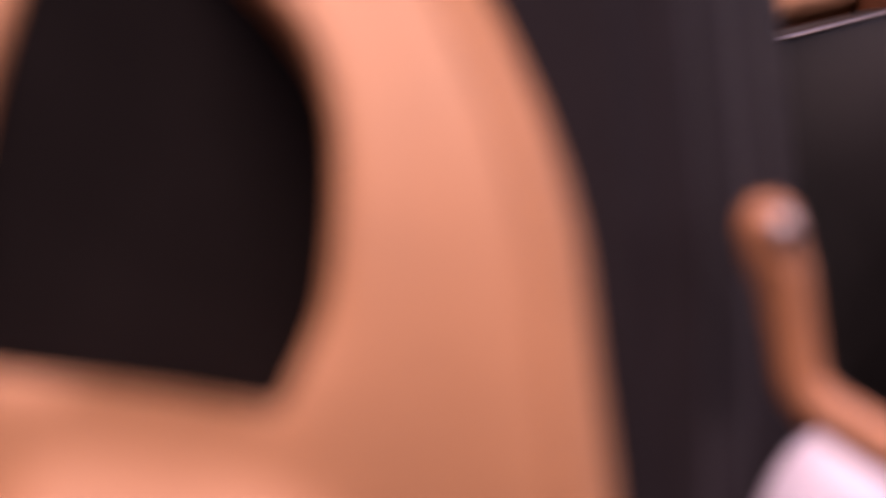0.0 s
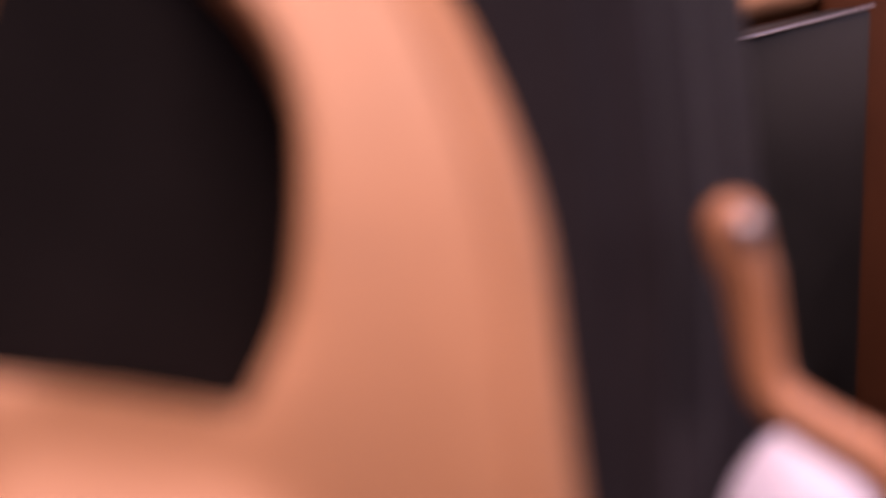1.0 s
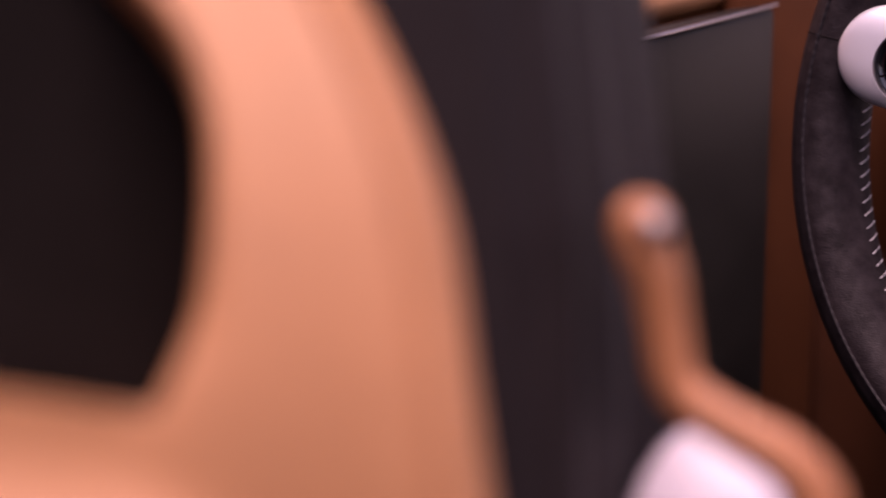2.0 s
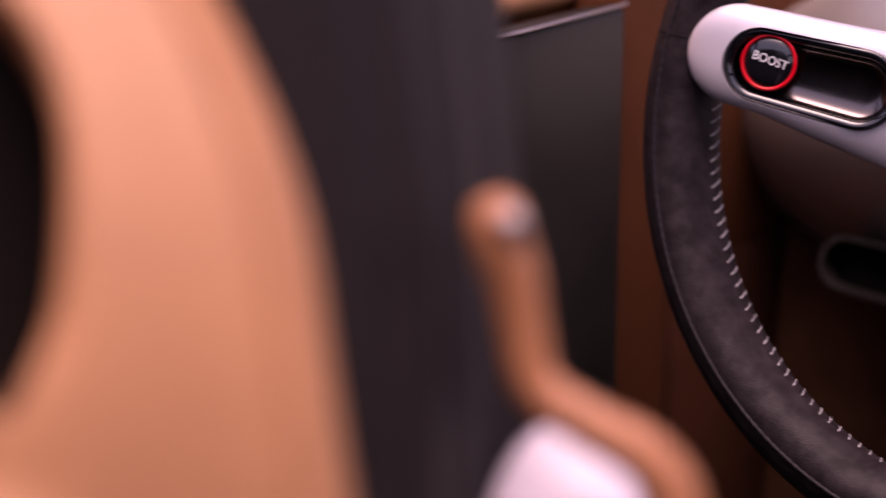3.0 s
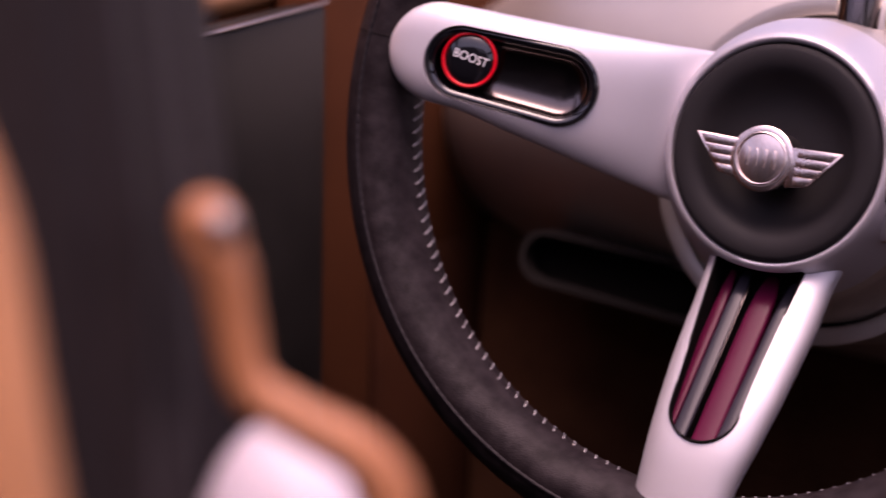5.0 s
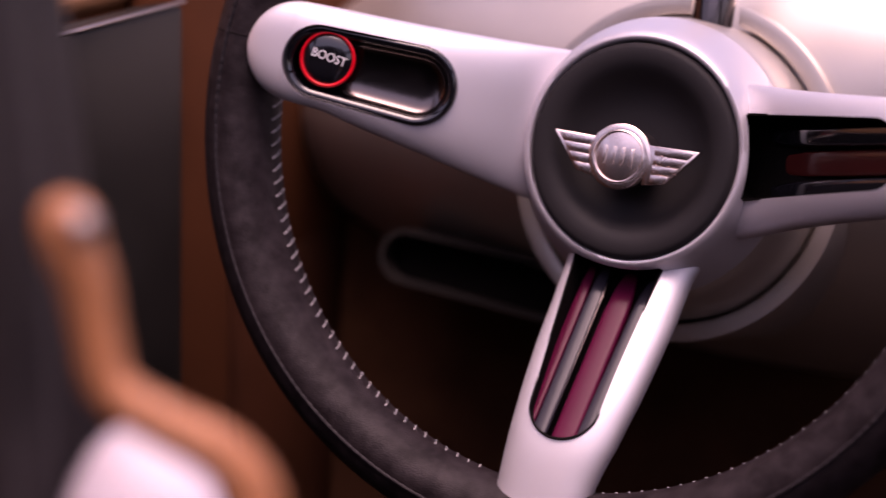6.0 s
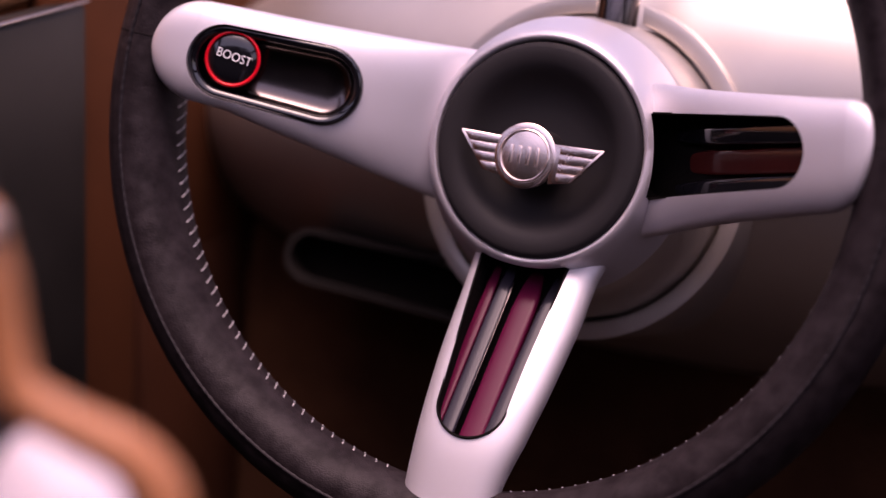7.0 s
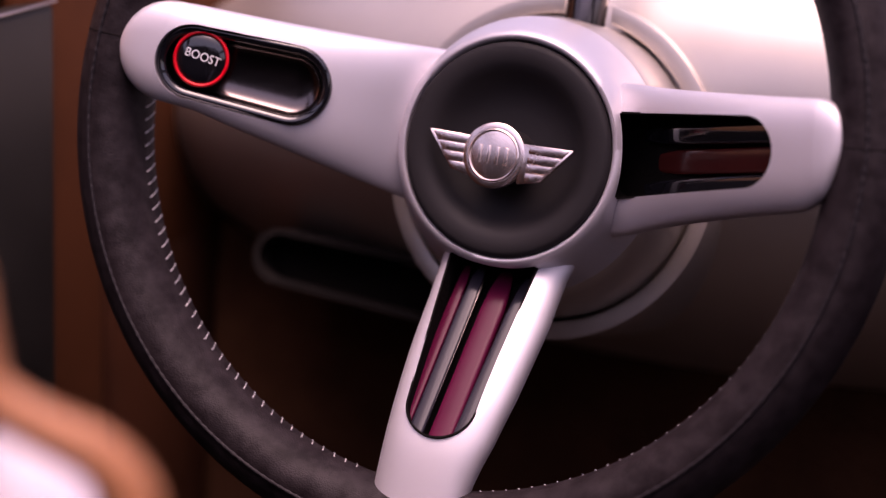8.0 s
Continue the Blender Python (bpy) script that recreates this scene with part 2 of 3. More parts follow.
def steering_wheel():
    w = thing("steering_wheel", WHEEL, "three-spoke steering wheel with black leather rim and satin silver spokes", "steering wheel")
    # rim: a ring deeper than it is wide
    RM, A, B, Z0 = 0.1761, 0.0164, 0.0215, 0.0084
    prof = [(RM + A * math.cos(2 * math.pi * i / 48), Z0 + B * math.sin(2 * math.pi * i / 48)) for i in range(48)]
    rim = part("rim", lathe(prof, 256, closed=True), RIM_HIDE, w, "black grained leather rim", 180)

    def on_rim(turn, around, lift=0.0):
        r = RM + (A + lift) * math.cos(around)
        return Vector((r * math.cos(turn), r * math.sin(turn), Z0 + (B + lift) * math.sin(around)))
    # a raised seam round the front of the rim
    c = (RM + A * math.cos(1.42), Z0 + B * math.sin(1.42))
    seam = [(c[0] + 0.0010 * math.cos(2 * math.pi * i / 8), c[1] + 0.0010 * math.sin(2 * math.pi * i / 8)) for i in range(8)]
    piping = lathe(seam, 1000, closed=True)
    for v in piping.verts:
        # small puckers where the thread pulls the fold in
        turn = math.atan2(v.co.y, v.co.x)
        k = 1.0 + 0.16 * math.sin(turn * 250)
        mid = Vector((c[0] * math.cos(turn), c[0] * math.sin(turn), c[1]))
        v.co = mid + (v.co - mid) * k
    part("seam", piping, PIPING, rim, "raised black leather seam", 180)
    # cross seams where the leather sections meet beside the spokes
    for turn in (168.8, -1.2):
        t = radians(turn)
        part("cross_seam", tube([on_rim(t, radians(q), 0.0) for q in range(-20, 215, 10)], 0.00028, 8), LINING, rim, smooth=180)
    # the hand stitching round the inner edge
    first = None
    count = 168
    for i in range(count):
        t = 2 * math.pi * (i + 0.3) / count
        deg = math.degrees(t)
        if 158 < deg < 177 or deg > 351 or deg < 7 or 255 < deg < 271:
            continue
        if first is None:
            d = 0.38 * 2 * math.pi / count
            line = [on_rim(-d + 2 * d * k / 6, radians(205 - 29 * k / 6), 0.0001 + 0.0001 * math.sin(math.pi * k / 6)) for k in range(7)]
            first = part("stitch", tube(line, [0.00019, 0.00023, 0.00025, 0.00025, 0.00025, 0.00031, 0.00040], 6), THREAD, rim, "pale grey thread", 180)
            ob = first
        else:
            ob = new("stitch", first.data)
            ob.parent = rim
        ob.rotation_euler = (random.uniform(-0.004, 0.004), 0, t)

    def spoke_frame(x, y, turn):
        return Matrix.Translation((x, y, 0)) @ Matrix.Rotation(radians(turn), 4, "Z")

    def spoke_body(m, stations, skew=(0, 0, 0, 0, 0), sweep=(0, 0, 0), power=0.68):
        """A rounded spoke through stations of (distance, half width, top height, thickness)."""
        xs = [q[0] for q in stations]
        line = curve_points([(q[0], q[1], q[2]) for q in stations], 4)
        secs = []
        for v in line:
            th = float(np.interp(v.x, xs, [q[3] for q in stations]))
            ring = []
            for k in range(56):
                a = 2 * math.pi * k / 56
                c, q = math.cos(a), math.sin(a)
                y = (abs(c) ** power) * (1 if c > 0 else -1)
                z = (abs(q) ** power) * (1 if q > 0 else -1)
                drop = float(np.interp(v.x, (0.0, 0.022, 0.055, 0.074, 0.092), skew)) / 2
                cut = float(np.interp(v.x, (0.090, 0.100, 0.1072), sweep)) / 2
                ring.append(m @ Vector((v.x, y * max(0.002, v.y + drop - cut) + drop + cut, v.z - th / 2 + z * th / 2)))
            secs.append(ring)
        return loft(secs)

    def round_end(stations, x, half, z, th, reach, low=0.05, square=1.0):
        for k in range(1, 10):
            a = math.pi / 2 * k / 9
            c = math.cos(a)
            stations.append((x + reach * math.sin(a), half * max(low, c ** square), z + 0.0045 * math.sin(a) * (1 - 0.35 * math.sin(a)) - 0.0025 * (1 - c), th * (0.45 + 0.55 * c)))
        return stations

    # --- the spoke with the button: solid, with a long dark tray ---
    m = spoke_frame(-0.0364, 0.0064, 168.9)
    st = [(0.0, 0.0308, -0.0290, 0.022), (0.009, 0.0298, -0.0195, 0.024), (0.022, 0.0284, -0.0090, 0.025), (0.037, 0.0271, 0.0005, 0.025), (0.055, 0.0258, 0.0088, 0.025), (0.074, 0.0247, 0.0172, 0.024), (0.092, 0.0239, 0.0242, 0.022), (0.107, 0.0232, 0.0285, 0.019)]
    st = round_end(st, 0.107, 0.0232, 0.0285, 0.019, 0.0235, 0.05, 0.82)
    tray = m @ Matrix.Translation((0.0752, 0.0014, 0.0135)) @ Matrix.Rotation(radians(-17.5), 4, "Y") @ Matrix.Rotation(radians(2.2), 4, "Z")
    A0, A1, RA, RB = (-0.0238, 0.0013), (0.0222, 0.0), 0.0184, 0.0170
    cut = slab(pill(A0, A1, RA, RB, 28), -0.009, 0.05)
    cut.transform(tray)
    s1 = part("spoke", carve(spoke_body(m, st, (0.0105, 0.0085, 0.005, 0.0028, 0.0)), [cut]), SILVER, w, "satin silver spoke with a dark control tray", 35)
    lip = [(0.0002, -0.0088), (0.0002, 0.0004), (0.0005, 0.0011), (0.0011, 0.0016), (0.0020, 0.0016), (0.0032, 0.0011), (0.0042, 0.0002), (0.0047, -0.0010), (0.0049, -0.0030)]
    bez = loft([[tray @ Vector((x, y, z)) for x, y in pill(A0, A1, RA - q, RB - q, 28)] for q, z in lip], caps=False)
    part("bezel", bez, GLOSS_BLACK, s1, "gloss black bezel of the control tray", 180)
    secs = []
    for k in range(10):
        q = math.cos(math.pi / 2 * k / 9.3)
        secs.append([tray @ Vector((x, y, -0.0008 - 0.0058 * max(0.0, 1 - q ** 2.6) ** (1 / 2.6))) for x, y in pill(A0, A1, (RA - 0.0047) * q, (RB - 0.0047) * q, 28)])
    dish = loft(secs, caps=False)
    dish.verts.ensure_lookup_table()
    dish.faces.new(dish.verts[-len(secs[0]):])
    part("tray", dish, DARK_CHROME, s1, "curved dark chrome tray", 180)
    place = tray @ Matrix.Translation((0.0188, -0.0021, -0.0004))
    cap = lathe([(0, 0.0022), (0.004, 0.0021), (0.008, 0.0017), (0.011, 0.0009), (0.0119, 0.0), (0.0119, -0.006)], 64)
    cap.transform(place)
    part("boost_button", cap, GLOSS_BLACK, s1, "domed gloss black push button", 50)
    ring = lathe([(0.0121 + 0.0008 * math.cos(2 * math.pi * i / 12), 0.0009 + 0.0008 * math.sin(2 * math.pi * i / 12)) for i in range(12)], 64, closed=True)
    ring.transform(place)
    part("button_ring", ring, RED, s1, "thin red ring round the button", 180)
    word = lettering("BOOST", 0.0060, 0.00012)
    word.transform(place @ Matrix.Translation((-0.0007, -0.0009, 0.0023)) @ Matrix.Rotation(radians(180 - 8), 4, "Z") @ Matrix.Diagonal((0.86, 0.96, 1, 1)))
    part("button_lettering", word, LETTER, s1, "pale printed word BOOST", 30)

    # --- the two open spokes ---
    openings = []

    def open_spoke(m, stations, slot, lean, low, bars, sweep=(0, 0, 0), skew=(0, 0, 0, 0, 0), power=0.68):
        plane = m @ Matrix.Translation((0, 0, low)) @ Matrix.Rotation(radians(-lean), 4, "Y")
        cut = slab(pill(*slot, steps=28), -0.019, 0.06)
        cut.transform(plane)
        opening = slab(pill((slot[0][0], slot[0][1]), slot[1], slot[2] - 0.0003, slot[3] - 0.0003, steps=28), -0.0185, 0.0)
        opening.transform(plane)
        openings.append(opening)
        s = part("spoke", carve(spoke_body(m, stations, skew, sweep, power), [cut]), SILVER, w, "satin silver spoke with an open slot of coloured bars", 35)
        (ax, ay), (bx, by), ra, rb = slot
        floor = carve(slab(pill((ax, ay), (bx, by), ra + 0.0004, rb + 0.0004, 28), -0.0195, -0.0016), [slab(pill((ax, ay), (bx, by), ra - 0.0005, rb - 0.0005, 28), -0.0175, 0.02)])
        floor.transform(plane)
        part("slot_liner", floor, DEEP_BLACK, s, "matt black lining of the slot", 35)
        for name, y0, y1, r, h, x1, mat, label in bars:
            xs = [ax + 0.007, ax + 0.014, ax + 0.026, (ax + x1) / 2, x1]
            path = [(x, y0 + (y1 - y0) * (x - ax) / (x1 - ax), h - 0.008 * (x1 - x) / (x1 - ax)) for x in xs]
            b = tube(path, [r * 0.62, r * 0.85, r, r, r], 24, flat=0.45, up=(0, 0, 1), dome=True, square=0.5)
            b.transform(plane)
            part(name, b, mat, s, label, 30)
        return s

    m = spoke_frame(0.0610, -0.0100, 2.2)
    st = [(-0.012, 0.0350, -0.0310, 0.022), (0.002, 0.0335, -0.0210, 0.024), (0.020, 0.0305, -0.0085, 0.026), (0.040, 0.0280, 0.0035, 0.026), (0.060, 0.0260, 0.0135, 0.025), (0.080, 0.0242, 0.0215, 0.023), (0.094, 0.0232, 0.0265, 0.020)]
    st = round_end(st, 0.094, 0.0232, 0.0265, 0.020, 0.0132, 0.40, 0.38)
    open_spoke(m, st, ((-0.006, 0.0012), (0.0715, 0.0012), 0.0190, 0.0152), 28, -0.0200,
               [("bar", 0.0105, 0.0095, 0.0042, -0.009, 0.088, GLOSS_BLACK, "gloss black bar"), ("bar", -0.0015, -0.0015, 0.0058, -0.0125, 0.099, DARK_RED, "smoked dark red bar"),
                ("bar", -0.0135, -0.0120, 0.0042, -0.009, 0.086, GLOSS_BLACK, "gloss black bar")], (0.0, 0.0045, 0.0125))
    m = spoke_frame(0.0080, -0.0620, -99.4)
    st = [(-0.016, 0.0352, -0.0310, 0.022), (0.0, 0.0323, -0.0210, 0.024), (0.020, 0.0303, -0.0085, 0.026), (0.040, 0.0288, 0.0035, 0.026), (0.060, 0.0268, 0.0135, 0.025), (0.080, 0.0250, 0.0205, 0.023), (0.104, 0.0232, 0.0248, 0.021)]
    st = round_end(st, 0.104, 0.0232, 0.0246, 0.021, 0.012, 0.62)
    open_spoke(m, st, ((-0.010, -0.0054), (0.0690, -0.0014), 0.0210, 0.0160), 29, -0.0195,
               [("bar", -0.0207, -0.0163, 0.0026, -0.0075, 0.080, BURGUNDY, "burgundy lacquered bar"), ("bar", -0.0135, -0.0092, 0.0034, -0.0055, 0.086, GUNMETAL, "smoked grey glass bar"),
                ("bar", -0.0018, 0.0018, 0.0056, -0.0080, 0.089, BURGUNDY, "burgundy lacquered bar"), ("bar", 0.0098, 0.0105, 0.0036, -0.0065, 0.083, GUNMETAL, "smoked grey glass bar"),
                # an added sliver of metal that makes the highlight along the grey bar's edge
                ("edge_highlight", -0.0103, -0.0062, 0.0004, -0.0050, 0.086, DARK_CHROME, "thin metal strip added as the highlight on the grey bar's edge")], skew=(-0.0050, -0.0022, -0.0010, -0.0016, -0.0040), power=0.8)

    # --- hub: flared silver body, black dished pad, chrome emblem ---
    body = lathe([(0.0485, -0.034), (0.0488, -0.0288), (0.0497, -0.0274), (0.0512, -0.0273), (0.0535, -0.0297), (0.0570, -0.038), (0.0615, -0.050), (0.0642, -0.0580), (0.0643, -0.0592), (0.0634, -0.0602), (0.040, -0.0605)], 128, closed=True)
    body.transform(CENTRE)
    for v in body.verts:
        v.co.z = v.co.z + 0.010 * (v.co.z + 0.0735) / 0.0455
        v.co.x += 0.0053 * (v.co.z + 0.0735) / 0.0555
        v.co.y -= 0.0017 * (1 - (v.co.z + 0.0735) / 0.0555)
    part("hub_body", carve(body, openings), SILVER, w, "flared satin silver hub", 60)
    pad = lathe([(0, -0.0386), (0.018, -0.0384), (0.024, -0.0376), (0.029, -0.0354), (0.0325, -0.0322), (0.0352, -0.0292), (0.0374, -0.0272), (0.0400, -0.0260), (0.0430, -0.0255), (0.0458, -0.0256), (0.0476, -0.0262), (0.0484, -0.0278), (0.0486, -0.034)], 128)
    pad.transform(Matrix.Translation((0.0053, -0.0006, 0.010)) @ CENTRE)
    part("hub_pad", pad, PAD_BLACK, w, "matt black dished hub pad", 60)
    em = Matrix.Translation((0.0073, -0.0112, -0.0115)) @ Matrix.Rotation(radians(-6.2), 4, "Z") @ Matrix.Rotation(radians(-3.5), 4, "X")
    post = lathe([(0.012, 0.0), (0.0125, -0.018)], 40)
    post.transform(em)
    part("emblem_post", post, PAD_BLACK, w, "", 60)
    disc = lathe([(0, 0.0023), (0.003, 0.00225), (0.006, 0.0020), (0.0090, 0.00165), (0.0108, 0.0013), (0.0111, 0.0020), (0.0114, 0.0021), (0.0118, 0.0019), (0.0121, 0.0016), (0.0140, 0.0016), (0.0147, 0.0011), (0.0149, -0.0012)], 72)
    mid = em @ Matrix.Translation((-0.0022, -0.0010, 0))
    disc.transform(mid)
    emblem = part("emblem", disc, CHROME, w, "polished chrome winged badge", 40)
    for x in (-0.0064, -0.0022, 0.0020, 0.0062):
        bar = box(x - 0.0007, -0.0040, 0.0010, x + 0.0007, 0.0040, 0.0027, 0.0003)
        bar.transform(mid)
        part("upright", bar, CHROME, emblem, "", 40)
    for sgn in (-1, 1):
        wing = [(0.0095 * sgn, 0.0062), (0.0346 * sgn, 0.0068), (0.0338 * sgn, 0.0054), (0.0215 * sgn, -0.0098), (0.0105 * sgn, -0.0120)]
        b = slab(wing if sgn < 0 else list(reversed(wing)), -0.0015, 0.0012, 0.0004, 2)
        b.transform(em)
        part("wing", b, CHROME, emblem, "", 40)
        # feathers: broad flat bands, each ending on the wing's slanted edge
        for k in range(4):
            top = 0.0058 - 0.0041 * k
            low = top - 0.0037
            slant = lambda y: 0.0334 - 0.0118 * (0.0054 - y) / 0.0152
            ends = [(0.0140, low), (slant(low) - 0.0012, low), (slant(top) - 0.0012, top), (0.0140, top)]
            ends = [(x * sgn, y) for x, y in ends]
            b = slab(ends if sgn > 0 else list(reversed(ends)), 0.0004, 0.0015, 0.00015, 2)
            b.transform(em)
            part("feather", b, CHROME, emblem, "", 40)
    return w


def steering_column():
    c = thing("steering_column", WHEEL @ Matrix.Translation((0.0045, -0.0136, 0.0)), "satin champagne steering column shroud with ringed collar", "steering column")
    collar = lathe([(0.050, -0.0570), (0.0634, -0.0570), (0.0642, -0.0578), (0.0665, -0.0660), (0.0690, -0.0758), (0.0716, -0.087), (0.0718, -0.16), (0.055, -0.16)], 128)
    for v in collar.verts:
        # its front comes round to the hub's middle
        v.co.y += 0.0040 * max(0.0, min(1.0, (v.co.z + 0.087) / 0.030))
    part("collar", collar, DASH, c, "satin collar behind the hub", 40)
    notch = box(0.003, 0.060, -0.2, 0.0265, 0.1, 0.0)
    ring = carve(lathe([(0.0736, -0.21), (0.0736, -0.0900), (0.0739, -0.0893), (0.0744, -0.0890), (0.0817, -0.0890), (0.0820, -0.0891), (0.0822, -0.0895), (0.0822, -0.13), (0.0824, -0.21)], 128, closed=True), [notch])
    part("shroud", ring, DASH, c, "broad satin shroud ring with a notch", 40)
    part("post", tube([(0.0145, 0.066, -0.084), (0.0155, 0.082, -0.086), (0.018, 0.130, -0.094)], 0.0098, 24), DARK_CHROME, c, "dark satin metal instrument post", 60)
    return c


def dashboard():
    d = thing("dashboard", WHEEL, "smooth champagne dashboard with rounded end", "dashboard")
    # a long rounded pod that closes towards the door
    cx, cy, cz, hx, hy, hz = 0.136, 0.020, -0.345, 0.470, 0.145, 0.252
    secs = []
    for i in range(1, 33):
        a = math.pi / 2 * i / 32
        secs.append((cx - hx * math.cos(a), math.sin(a)))
    secs += [(cx + 0.15 * j, 1.0) for j in range(1, 7)]
    rows = [[Vector((x, cy + hy * k * math.sin(2 * math.pi * j / 80), cz + hz * k * math.cos(2 * math.pi * j / 80))) for j in range(80)] for x, k in secs]
    part("pod", loft(rows), DASH, d, "", 60)
    # an unseen cowl, added to shade the footwell: a level shelf from the pod's crown to the windscreen, over its whole
    # width
    shade_cowl = box(-0.42, 0.135, -0.95, 1.10, 0.165, -0.34, 0.012)
    part("shade_cowl", shade_cowl, DASH, d, "satin cowl added out of view to shade the footwell", 40)
    # knee panel with a long recess below the pod
    knee = slab([(-0.262, -0.42), (0.9, -0.42), (0.9, 0.02), (-0.20, 0.02), (-0.262, -0.045)], -0.33, -0.262, 0.012)
    part("knee_panel", knee, CARPET, d, "dark brown knee panel", 40)
    m = Matrix.Translation((-0.130, -0.0735, -0.175)) @ Matrix.Rotation(radians(-8.8), 4, "Z")
    A0, A1 = (-0.047, 0), (0.075, 0.0)
    ring = carve(slab(pill(A0, A1, 0.0150, 0.0164, 28), -0.045, 0.0, 0.0028), [slab(pill(A0, A1, 0.0122, 0.0136, 28), -0.05, 0.05)])
    ring.transform(m)
    oval = part("recess_rim", ring, GRAPHITE, d, "graphite rim of a long recess", 40)
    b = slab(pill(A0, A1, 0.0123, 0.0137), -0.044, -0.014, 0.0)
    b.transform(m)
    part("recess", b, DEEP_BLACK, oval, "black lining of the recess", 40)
    return d


def door():
    d = thing("door", Matrix.Identity(4), "closed car door with black trim and brown leather", "car door")

    def sheet(points, thick, mat, name, label, bevel=0.004):
        """A panel over a four-cornered outline, thickened away from the cabin."""
        p = [Vector(q) for q in points]
        n = (p[1] - p[0]).cross(p[3] - p[0]).normalized()
        if n.dot(Vector((0, 0.6, 0.9)) - p[0]) > 0:
            n = -n
        bm = loft([p, [q + n * thick for q in p]])
        bmesh.ops.bevel(bm, geom=list(bm.edges), offset=bevel, segments=3, profile=0.5, affect="EDGES")
        return part(name, bm, mat, d, label, 40)
    sheet([(-0.150, 0.985, 0.931), (-0.058, 1.155, 0.9475), (-0.064, 1.140, 0.55), (-0.150, 0.985, 0.55)], 0.02, DOOR_BLACK, "trim_panel", "black grained door trim panel")
    part("trim_edge", tube([(-0.150, 0.984, 0.9305), (-0.104, 1.069, 0.9385), (-0.058, 1.154, 0.9485)], [0.0010, 0.0012, 0.0008], 12), BUTTON_METAL, d, "thin satin metal edge strip", 60)
    sheet([(-0.165, 1.00, 0.9365), (-0.066, 1.18, 0.954), (-0.10, 1.20, 1.06), (-0.22, 1.02, 1.06)], 0.03, TAN, "top_roll", "tan leather door top", 0.008)
    sheet([(-0.075, 1.150, 1.02), (-0.034, 1.195, 1.02), (-0.040, 1.190, 0.55), (-0.080, 1.140, 0.55)], 0.02, TAN_DARK, "front_pillar", "brown leather pillar edge", 0.006)
    # One footwell side in three browns; its fall into shade is in the colours.
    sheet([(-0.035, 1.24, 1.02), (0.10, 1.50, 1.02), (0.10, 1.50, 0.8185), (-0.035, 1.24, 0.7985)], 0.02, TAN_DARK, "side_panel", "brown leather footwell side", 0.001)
    sheet([(-0.0105, 1.287, 0.802), (0.10, 1.50, 0.818), (0.10, 1.50, 0.58), (0.056, 1.415, 0.58)], 0.02, BROWN_DEEP_SHADE, "deep_shaded_side", "brown leather footwell side with deep shade in its colour", 0.001)
    sheet([(-0.035, 1.24, 0.798), (-0.0115, 1.285, 0.800), (0.055, 1.413, 0.58), (-0.035, 1.24, 0.58)], 0.02, BROWN_SHADED, "shaded_side", "brown leather footwell side with shade in its colour", 0.001)
    return d


def handbrake():
    o = Vector((-0.02, 0.57, 0.60))
    h = thing("handbrake", Matrix.Translation(o), "tan leather handbrake lever with metal release button", "handbrake")
    K = 0.81
    L = lambda *p: Vector(EYE) + (Vector(p) - Vector(EYE)) * K - o
    bend = [(-0.0588, 0.5643, 0.9198), (-0.0572, 0.5634, 0.9132), (-0.0544, 0.5630, 0.9058), (-0.0520, 0.5621, 0.8930), (-0.0482, 0.5607, 0.8786),
            (-0.0344, 0.5580, 0.8696), (-0.0221, 0.5562, 0.8632), (-0.0138, 0.5544, 0.8534), (-0.0113, 0.5526, 0.8386)]
    line = curve_points([Vector(p) - o for p in bend], 6)
    n = len(line) - 1
    radii = [float(np.interp(i / n * 8, range(9), (0.0077, 0.0075, 0.0069, 0.0062, 0.0060, 0.0064, 0.0069, 0.0071, 0.0072))) for i in range(n + 1)]
    part("grip", tube(line, radii, 28, up=(0, 1, 0)), SADDLE, h, "tan leather grip", 180)
    # a stepped metal button let into the grip's rounded end
    face = look(Vector((-0.0558, 0.5568, 0.9208)) - o, Vector((-0.093, 0.45, 0.968)) - o) @ Matrix.Rotation(math.pi, 4, "Y") @ Matrix.Scale(0.72, 4)
    b = lathe([(0, 0.0024), (0.0026, 0.0023), (0.0038, 0.0018), (0.0043, 0.0009), (0.0044, -0.004)], 32)
    b.transform(face)
    button = part("release_button", b, BUTTON_METAL, h, "brushed metal release button", 50)
    b = lathe([(0.0045, -0.004), (0.0045, 0.0002), (0.0049, 0.0008), (0.0056, 0.0006), (0.0060, -0.0004), (0.0061, -0.004)], 32)
    b.transform(face)
    part("button_collar", b, BUTTON_METAL, button, "dark metal collar round the button", 50)
    base = lathe([(0, 0.043), (0.008, 0.0424), (0.015, 0.040), (0.022, 0.0355), (0.029, 0.028), (0.035, 0.017), (0.040, 0.003), (0.050, -0.03), (0.062, -0.09), (0.062, -0.735), (0, -0.735)], 48)
    for v in base.verts:
        # the housing leans back towards its top
        v.co.y = v.co.y * 0.6 + 0.6 * max(v.co.z, -0.02)
    base.transform(Matrix.Translation(L(-0.0532, 0.714, 0.7856)) @ Matrix.Diagonal((K * 0.74, K, K, 1)))
    part("lever_housing", base, LILAC, h, "rounded pearl white lever housing", 60)
    return h


